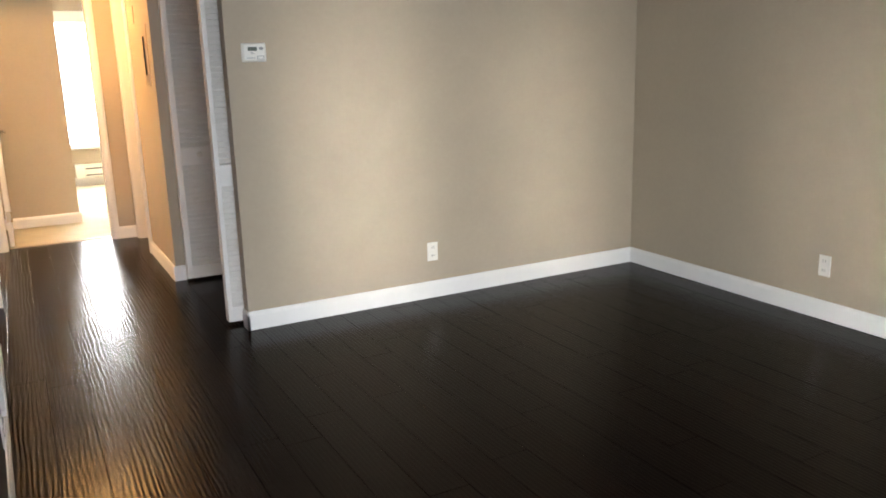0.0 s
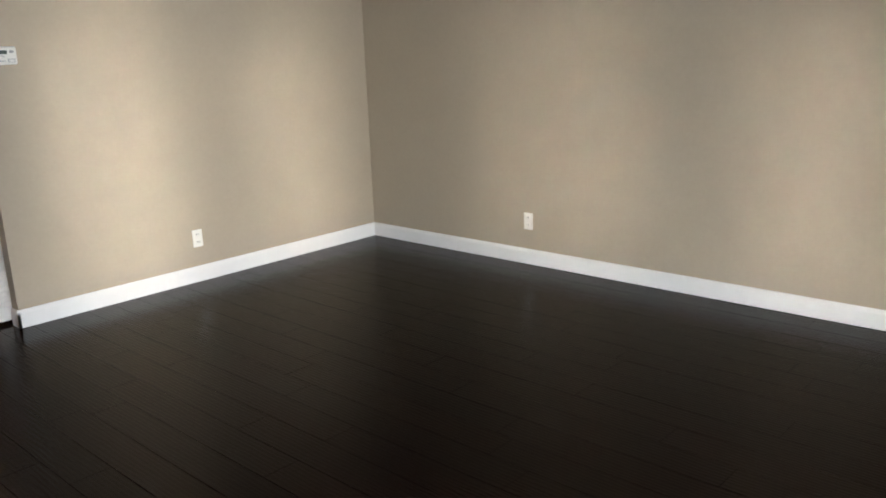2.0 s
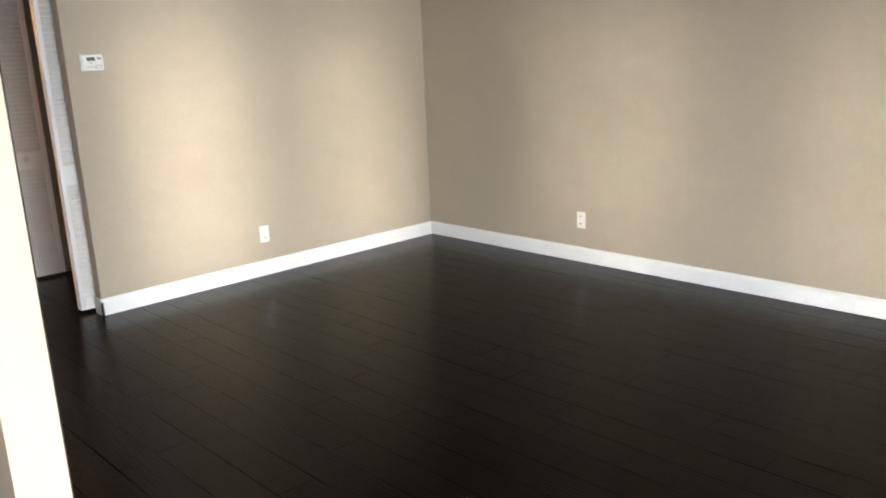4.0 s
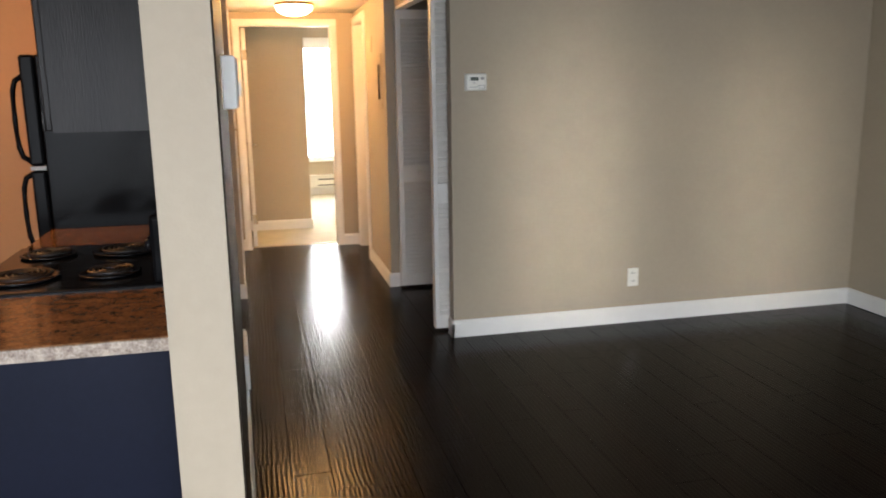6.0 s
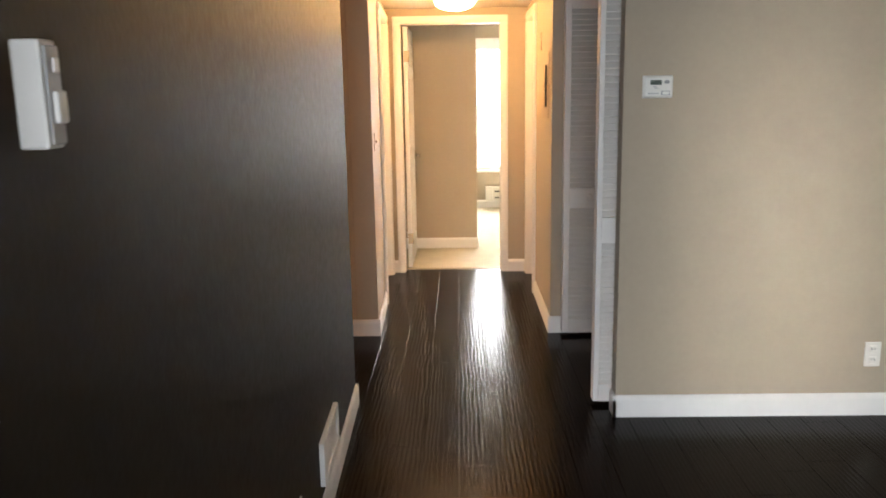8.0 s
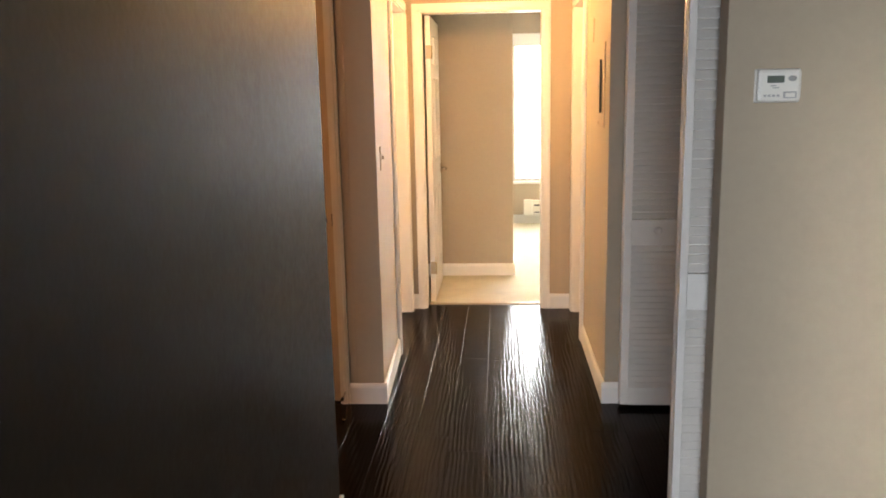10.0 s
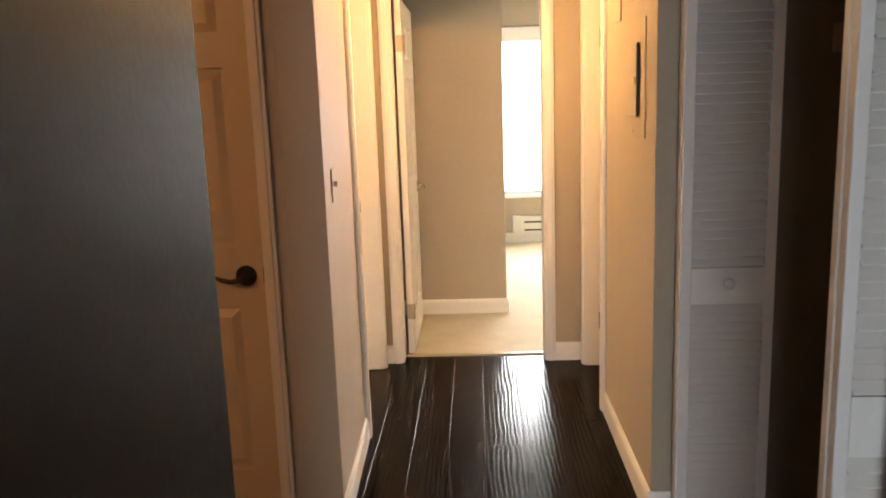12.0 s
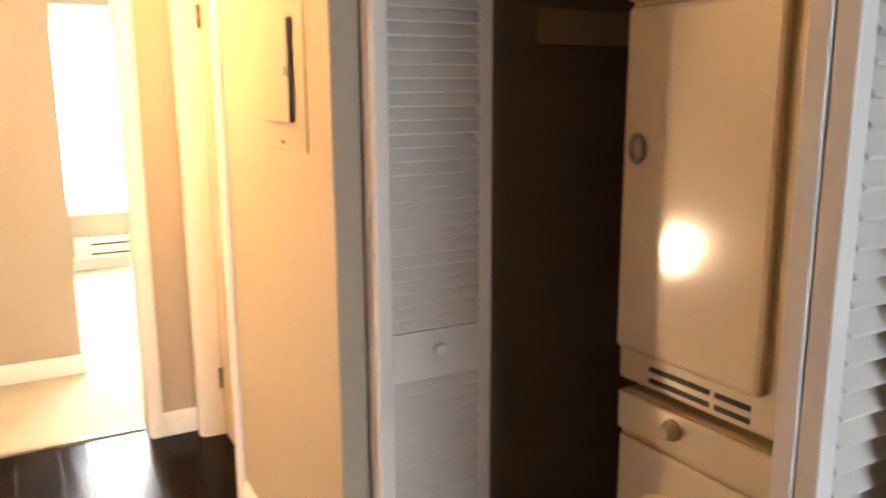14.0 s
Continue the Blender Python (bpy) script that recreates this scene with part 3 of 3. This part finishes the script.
def hall_light():
    ob = thing("ceiling_light", pose(1.30, 7.30, HH), "lit frosted dome ceiling light with a brass rim", "ceiling light")
    part("canopy", lathe(bmesh.new(), ((0.0, 0), (0.150, 0), (0.158, -0.010), (0.155, -0.022), (0.0, -0.022))), BRASS, ob, "brass rim")
    g = part("dome", lathe(bmesh.new(), ((0.145, -0.020), (0.146, -0.035), (0.132, -0.062), (0.100, -0.084), (0.055, -0.097), (0.0, -0.101))), DOME, ob, "glowing frosted glass dome")
    g.visible_shadow = False
    return ob


hall_light()


def ceiling_vent():
    ob = thing("ceiling_vent", pose(1.30, 6.75, HH), "cream painted return vent on the hall ceiling", "vent")
    part("frame", box(box(box(box(bmesh.new(), -0.30, 0.30, -0.16, -0.13, -0.012, 0), -0.30, 0.30, 0.13, 0.16, -0.012, 0), -0.30, -0.27, -0.13, 0.13, -0.012, 0), 0.27, 0.30, -0.13, 0.13, -0.012, 0), CEILING, ob)
    for i in range(10):
        part("slat", box(bmesh.new(), -0.27, 0.27, -0.125 + i * 0.026, -0.111 + i * 0.026, -0.009, -0.002), CEILING, ob)
    return ob


ceiling_vent()
ob = thing("smoke_alarm", pose(1.30, 7.86, HH), "white round smoke alarm on the hall ceiling", "smoke alarm")
part("body", lathe(bmesh.new(), ((0.0, 0), (0.062, 0), (0.060, -0.02), (0.045, -0.032), (0.0, -0.034))), PLASTIC, ob)
ob = thing("door_stop", pose(0.60, 6.33, 0.06), "small spring door stop at the baseboard", "door stop")
part("spring", tube(bmesh.new(), ((0, 0, 0), (0, -0.06, -0.005)), 0.006, 8), CHROME, ob)
part("tip", tube(bmesh.new(), ((0, -0.06, -0.005), (0, -0.075, -0.006)), 0.009, 8), SLOT, ob, "dark rubber tip")

# ---- bedroom window and heater ----
win = tagged(new("window_1"), "white framed bedroom window in strong daylight", "window", kind="structure")
for nm, r in (("window_frame", (1.5, 1.56, 11.88, 11.94, 0.49, 2.06)), ("window_frame", (3.34, 3.4, 11.88, 11.94, 0.49, 2.06)), ("window_frame", (1.56, 3.34, 11.88, 11.94, 0.49, 0.53)),
              ("window_frame", (1.56, 3.34, 11.88, 11.94, 2.01, 2.06)), ("mullion", (2.42, 2.48, 11.88, 11.94, 0.53, 2.01))):
    part(nm, box(bmesh.new(), *r, bevel=0.004), WHITE, win)
part("window_sill", box(bmesh.new(), 1.5, 3.4, 11.81, 11.88, 0.465, 0.492, 0.004), WHITE, win)
part("blind_headrail", box(bmesh.new(), 1.5, 3.4, 11.81, 11.86, 2.0, 2.14, 0.006), WHITE, win)
for a, b in ((1.56, 2.42), (2.48, 3.34)):
    part("pane", box(bmesh.new(), a, b, 11.905, 11.911, 0.53, 2.01), GLASS, win).visible_shadow = False
ob = thing("baseboard_heater", pose(1.655, 11.836, 0.1), "cream electric baseboard heater under the window", "heater")
part("body", box(bmesh.new(), 0, 1.5, -0.065, 0, 0.005, 0.18, 0.008), HEATER, ob)
part("outlet_slot", box(bmesh.new(), 0.11, 1.46, -0.067, -0.06, 0.115, 0.132), SLOT, ob, "dark air slot")
part("intake_slot", box(bmesh.new(), 0.11, 1.46, -0.067, -0.06, 0.035, 0.05), SLOT, ob, "dark air slot")
part("end_cap", box(bmesh.new(), -0.006, 0.09, -0.07, 0, 0, 0.185, 0.006), HEATER, ob)
tagged(finish("backdrop", box(bmesh.new(), -8, 14, 18, 18.1, -6, 9), OUTSIDE), "bright hazy outdoors beyond the window", "backdrop", kind="structure")

# ---- patio door behind the walk ----
ob = tagged(new("window_2"), "white framed sliding patio door", "window", kind="structure")
for r in ((-1.6, -1.54, -1.77, -1.71, 0, 2.1), (2.14, 2.2, -1.77, -1.71, 0, 2.1), (0.26, 0.34, -1.77, -1.71, 0, 2.1), (-1.54, 0.26, -1.77, -1.71, 0, 0.06), (0.34, 2.14, -1.77, -1.71, 0, 0.06),
          (-1.54, 0.26, -1.77, -1.71, 2.03, 2.1), (0.34, 2.14, -1.77, -1.71, 2.03, 2.1)):
    part("window_frame", box(bmesh.new(), *r, bevel=0.004), WHITE, ob)
for p0, p1 in ((-1.54, 0.26), (0.34, 2.14)):
    part("pane", box(bmesh.new(), p0, p1, -1.743, -1.737, 0.06, 2.03), GLASS, ob).visible_shadow = False
# glowing panel made up to carry the dryer highlight's lamp, out of view
ob = thing("vanity_light", pose(-0.17, EY, 0.49), "unseen glowing panel added for the dryer's highlight", "wall light")
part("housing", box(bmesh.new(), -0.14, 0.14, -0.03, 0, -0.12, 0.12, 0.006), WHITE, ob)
part("diffuser", box(bmesh.new(), -0.125, 0.125, -0.045, -0.03, -0.105, 0.105, 0.006), DOME, ob, "glowing face of the added panel")


# ---- kitchen ----
KX0, KX1 = 0.05, 0.70
ob = thing("base_cabinet", pose(0, 0, 0), "dark kitchen base cabinet with a plain end panel", "cabinet", "base cabinets")
part("end_panel", box(bmesh.new(), KX0 + 0.03, KX1 - 0.002, 2.545, 2.555, 0, 0.872), NAVY, ob, "dark blue-black end panel")
part("body", box(bmesh.new(), KX0 + 0.05, KX1 - 0.002, 2.556, 3.03, 0.1, 0.872), CABINET, ob)
part("door", box(bmesh.new(), KX0 + 0.028, KX0 + 0.048, 2.565, 3.02, 0.12, 0.70, 0.004), CABINET, ob)
part("drawer", box(bmesh.new(), KX0 + 0.028, KX0 + 0.048, 2.565, 3.02, 0.715, 0.86, 0.004), CABINET, ob)
part("toe_kick", box(bmesh.new(), KX0 + 0.10, KX1 - 0.002, 2.556, 3.03, 0, 0.1), CABINET, ob)
ob = thing("base_cabinet", pose(0, 0, 0), "dark kitchen base cabinet beside the stove", "cabinet", "base cabinets")
part("body", box(bmesh.new(), KX0 + 0.05, KX1 - 0.03, 3.80, 4.25, 0.0, 0.872), CABINET, ob)
part("door", box(bmesh.new(), KX0 + 0.028, KX0 + 0.048, 3.81, 4.24, 0.12, 0.86, 0.004), CABINET, ob)


def worktop(y0, y1, x1, edge):
    ob = thing("worktop", pose(0, 0, 0), "polished brown speckled granite worktop", "worktop", "worktops")
    part("slab", box(bmesh.new(), KX0, x1, y0 + (0.008 if edge else 0), y1, 0.875, 0.912, 0.003), GRANITE, ob)
    if edge:
        part("rough_edge", box(bmesh.new(), KX0, x1, y0, y0 + 0.0075, 0.877, 0.910, 0.002), GRANITE_EDGE, ob, "pale chiselled granite edge")
    return ob


worktop(2.525, 3.045, 0.706, True)
worktop(3.79, 4.258, 0.684, False)


def stove():
    ob = thing("stove", pose(0, 0, 0), "black electric stove with four coil burners", "stove")
    part("body", box(bmesh.new(), KX0 + 0.04, 0.672, 3.05, 3.785, 0.0, 0.895, 0.004), BLACK, ob)
    part("cooktop", box(bmesh.new(), KX0, 0.672, 3.048, 3.787, 0.896, 0.922, 0.007), BLACK, ob, "glossy black cooktop")
    part("oven_door", box(bmesh.new(), KX0 + 0.01, KX0 + 0.039, 3.07, 3.765, 0.22, 0.84, 0.006), BLACK, ob)
    part("oven_handle", tube(bmesh.new(), ((KX0 - 0.03, 3.12, 0.80), (KX0 - 0.03, 3.72, 0.80)), 0.012), BLACK, ob)
    guard = part("back_guard", box(bmesh.new(), 0.60, 0.671, 3.055, 3.78, 0.922, 1.13, 0.012), APPLIANCE, ob, "black control back guard")
    for y in (3.13, 3.24, 3.59, 3.70):
        part("control_knob", lathe(bmesh.new(), ((0.0, 0), (0.024, 0), (0.02, 0.022), (0.0, 0.024)), pose(0.60, y, 1.03, 0, -90)), BLACK, guard)
    for x, y, r in ((0.19, 3.24, 0.095), (0.19, 3.60, 0.075), (0.45, 3.24, 0.075), (0.45, 3.60, 0.095)):
        pan = part("drip_pan", lathe(bmesh.new(), ((r * 0.3, 0.9225), (r + 0.012, 0.9235), (r + 0.02, 0.930), (r + 0.012, 0.932), (r, 0.926), (r * 0.3, 0.924)), pose(x, y, 0)), BLACK, ob, "black glossy drip bowl")
        pts = []
        for k in range(100):
            a = k / 100 * 2 * math.pi * 4.2
            rr = 0.015 + (r - 0.02) * k / 99
            pts.append((x + rr * math.cos(a), y + rr * math.sin(a), 0.937))
        part("coil", tube(bmesh.new(), pts, 0.0052, 6), COIL, pan, "dark spiral heating coil")
    return ob


stove()


def fridge():
    ob = thing("refrigerator", pose(0, 0, 0), "black top-freezer refrigerator with bow handles", "refrigerator")
    y0, y1 = 4.265, 4.98
    part("body", box(bmesh.new(), 0.058, 0.66, y0, y1, 0.0, 1.645, 0.008), APPLIANCE, ob)
    part("freezer_door", box(bmesh.new(), -0.006, 0.054, y0, y1, 1.185, 1.645, 0.012), APPLIANCE, ob)
    part("fridge_door", box(bmesh.new(), -0.006, 0.054, y0, y1, 0.06, 1.165, 0.012), APPLIANCE, ob)
    for z0, z1 in ((1.20, 1.56), (0.82, 1.15)):
        hy = y0 + 0.05
        pts = [(-0.007, hy, z0), (-0.038, hy, z0 + 0.02), (-0.050, hy, z0 + 0.06), (-0.054, hy, (z0 + z1) / 2), (-0.050, hy, z1 - 0.06), (-0.038, hy, z1 - 0.02), (-0.007, hy, z1)]
        part("handle", tube(bmesh.new(), pts, 0.0115, 8), APPLIANCE, ob, "black bow handle")
    part("trim_strip", box(bmesh.new(), -0.004, 0.056, y0 + 0.001, y0 + 0.3, 1.167, 1.183), PLASTIC_GREY, ob, "bright strip between the doors")
    return ob


fridge()
ob = thing("wall_cabinet", pose(0, 0, 0), "dark wood-grain upper kitchen cabinet", "cabinet")
part("body", box(bmesh.new(), 0.37, 0.672, 3.05, 4.28, 1.38, 2.30), CABINET, ob)
for a, b in ((3.055, 3.66), (3.67, 4.275)):
    dd = part("door", box(bmesh.new(), 0.35, 0.369, a, b, 1.385, 2.295, 0.004), CABINET, ob)
    part("rail", box(bmesh.new(), 0.343, 0.3495, a, b, 1.385, 1.44, 0.002), CABINET, dd)
    part("rail", box(bmesh.new(), 0.343, 0.3495, a, b, 2.24, 2.295, 0.002), CABINET, dd)
ob = thing("entry_door", pose(-1.055, 5.658, 0), "dark brown entry door with knob and deadbolt", "door")
part("leaf", box(bmesh.new(), -0.45, 0.45, -0.04, 0, 0.01, 2.04, 0.004), CABINET, ob)
for px0, px1 in ((-0.34, -0.04), (0.04, 0.34)):
    for z0, z1 in ((0.22, 0.80), (1.02, 1.86)):
        part("raised_panel", box(bmesh.new(), px0, px1, -0.048, -0.040, z0, z1, 0.006), CABINET, ob)
for z, r in ((0.95, 0.030), (1.255, 0.026)):
    part("knob", lathe(bmesh.new(), ((0.0, 0), (r, 0), (r, 0.006), (0.013, 0.012), (0.013, 0.03), (0.026, 0.04), (0.026, 0.055), (0.0, 0.062)), pose(0.39, -0.04, z, 90)), CHROME, ob, "round nickel knob")


# ---- laminate planks ----
floor = tagged(new("floor"), "dark espresso hand-scraped laminate floor", "floor", kind="structure")
PW, PL = 0.157, 1.22


def plank_mesh(length):
    bm = bmesh.new()
    g, d = 0.0004, 0.0014
    lo = [bm.verts.new((x, y, -0.012)) for x, y in ((g, g), (PW - g, g), (PW - g, length - g), (g, length - g))]
    md = [bm.verts.new((x, y, -0.0008)) for x, y in ((g, g), (PW - g, g), (PW - g, length - g), (g, length - g))]
    hi = [bm.verts.new((x, y, 0.0)) for x, y in ((d, d), (PW - d, d), (PW - d, length - d), (d, length - d))]
    for a, b in ((lo, md), (md, hi)):
        for k in range(4):
            bm.faces.new((a[k], a[(k + 1) % 4], b[(k + 1) % 4], b[k]))
    bm.faces.new(hi)
    bmesh.ops.recalc_face_normals(bm, faces=bm.faces)
    me = bpy.data.meshes.new("plank")
    bm.to_mesh(me)
    bm.free()
    me.materials.append(PLANK)
    return me


meshes = {}
X_OFF = 0.985 - 5 * PW
rng = random.Random(4)
rest = []
count = 0
for col in range(-17, 31):
    x = X_OFF + col * PW
    y = -1.68 - rng.random() * PL
    while y < EY + 0.10:
        y0, y1 = max(y, -1.68), min(y + PL, EY + 0.10)
        if x + PW > EX:
            break
        if y1 - y0 > 0.03:
            L = round(y1 - y0, 3)
            me = meshes.get(L) or meshes.setdefault(L, plank_mesh(L))
            if x > 0.0 and count < 300:
                piece("plank", me, floor, pose(x, y0, 0))
                count += 1
            else:
                rest.append((x, y0, L))
        y += PL
bm = bmesh.new()
for x, y0, L in rest:
    g = 0.0005
    q = [bm.verts.new(p) for p in ((x + g, y0 + g, 0), (x + PW - g, y0 + g, 0), (x + PW - g, y0 + L - g, 0), (x + g, y0 + L - g, 0))]
    bm.faces.new(q)
if rest:
    part("far_planks", bm, PLANK, floor)["kind"] = "stuff"
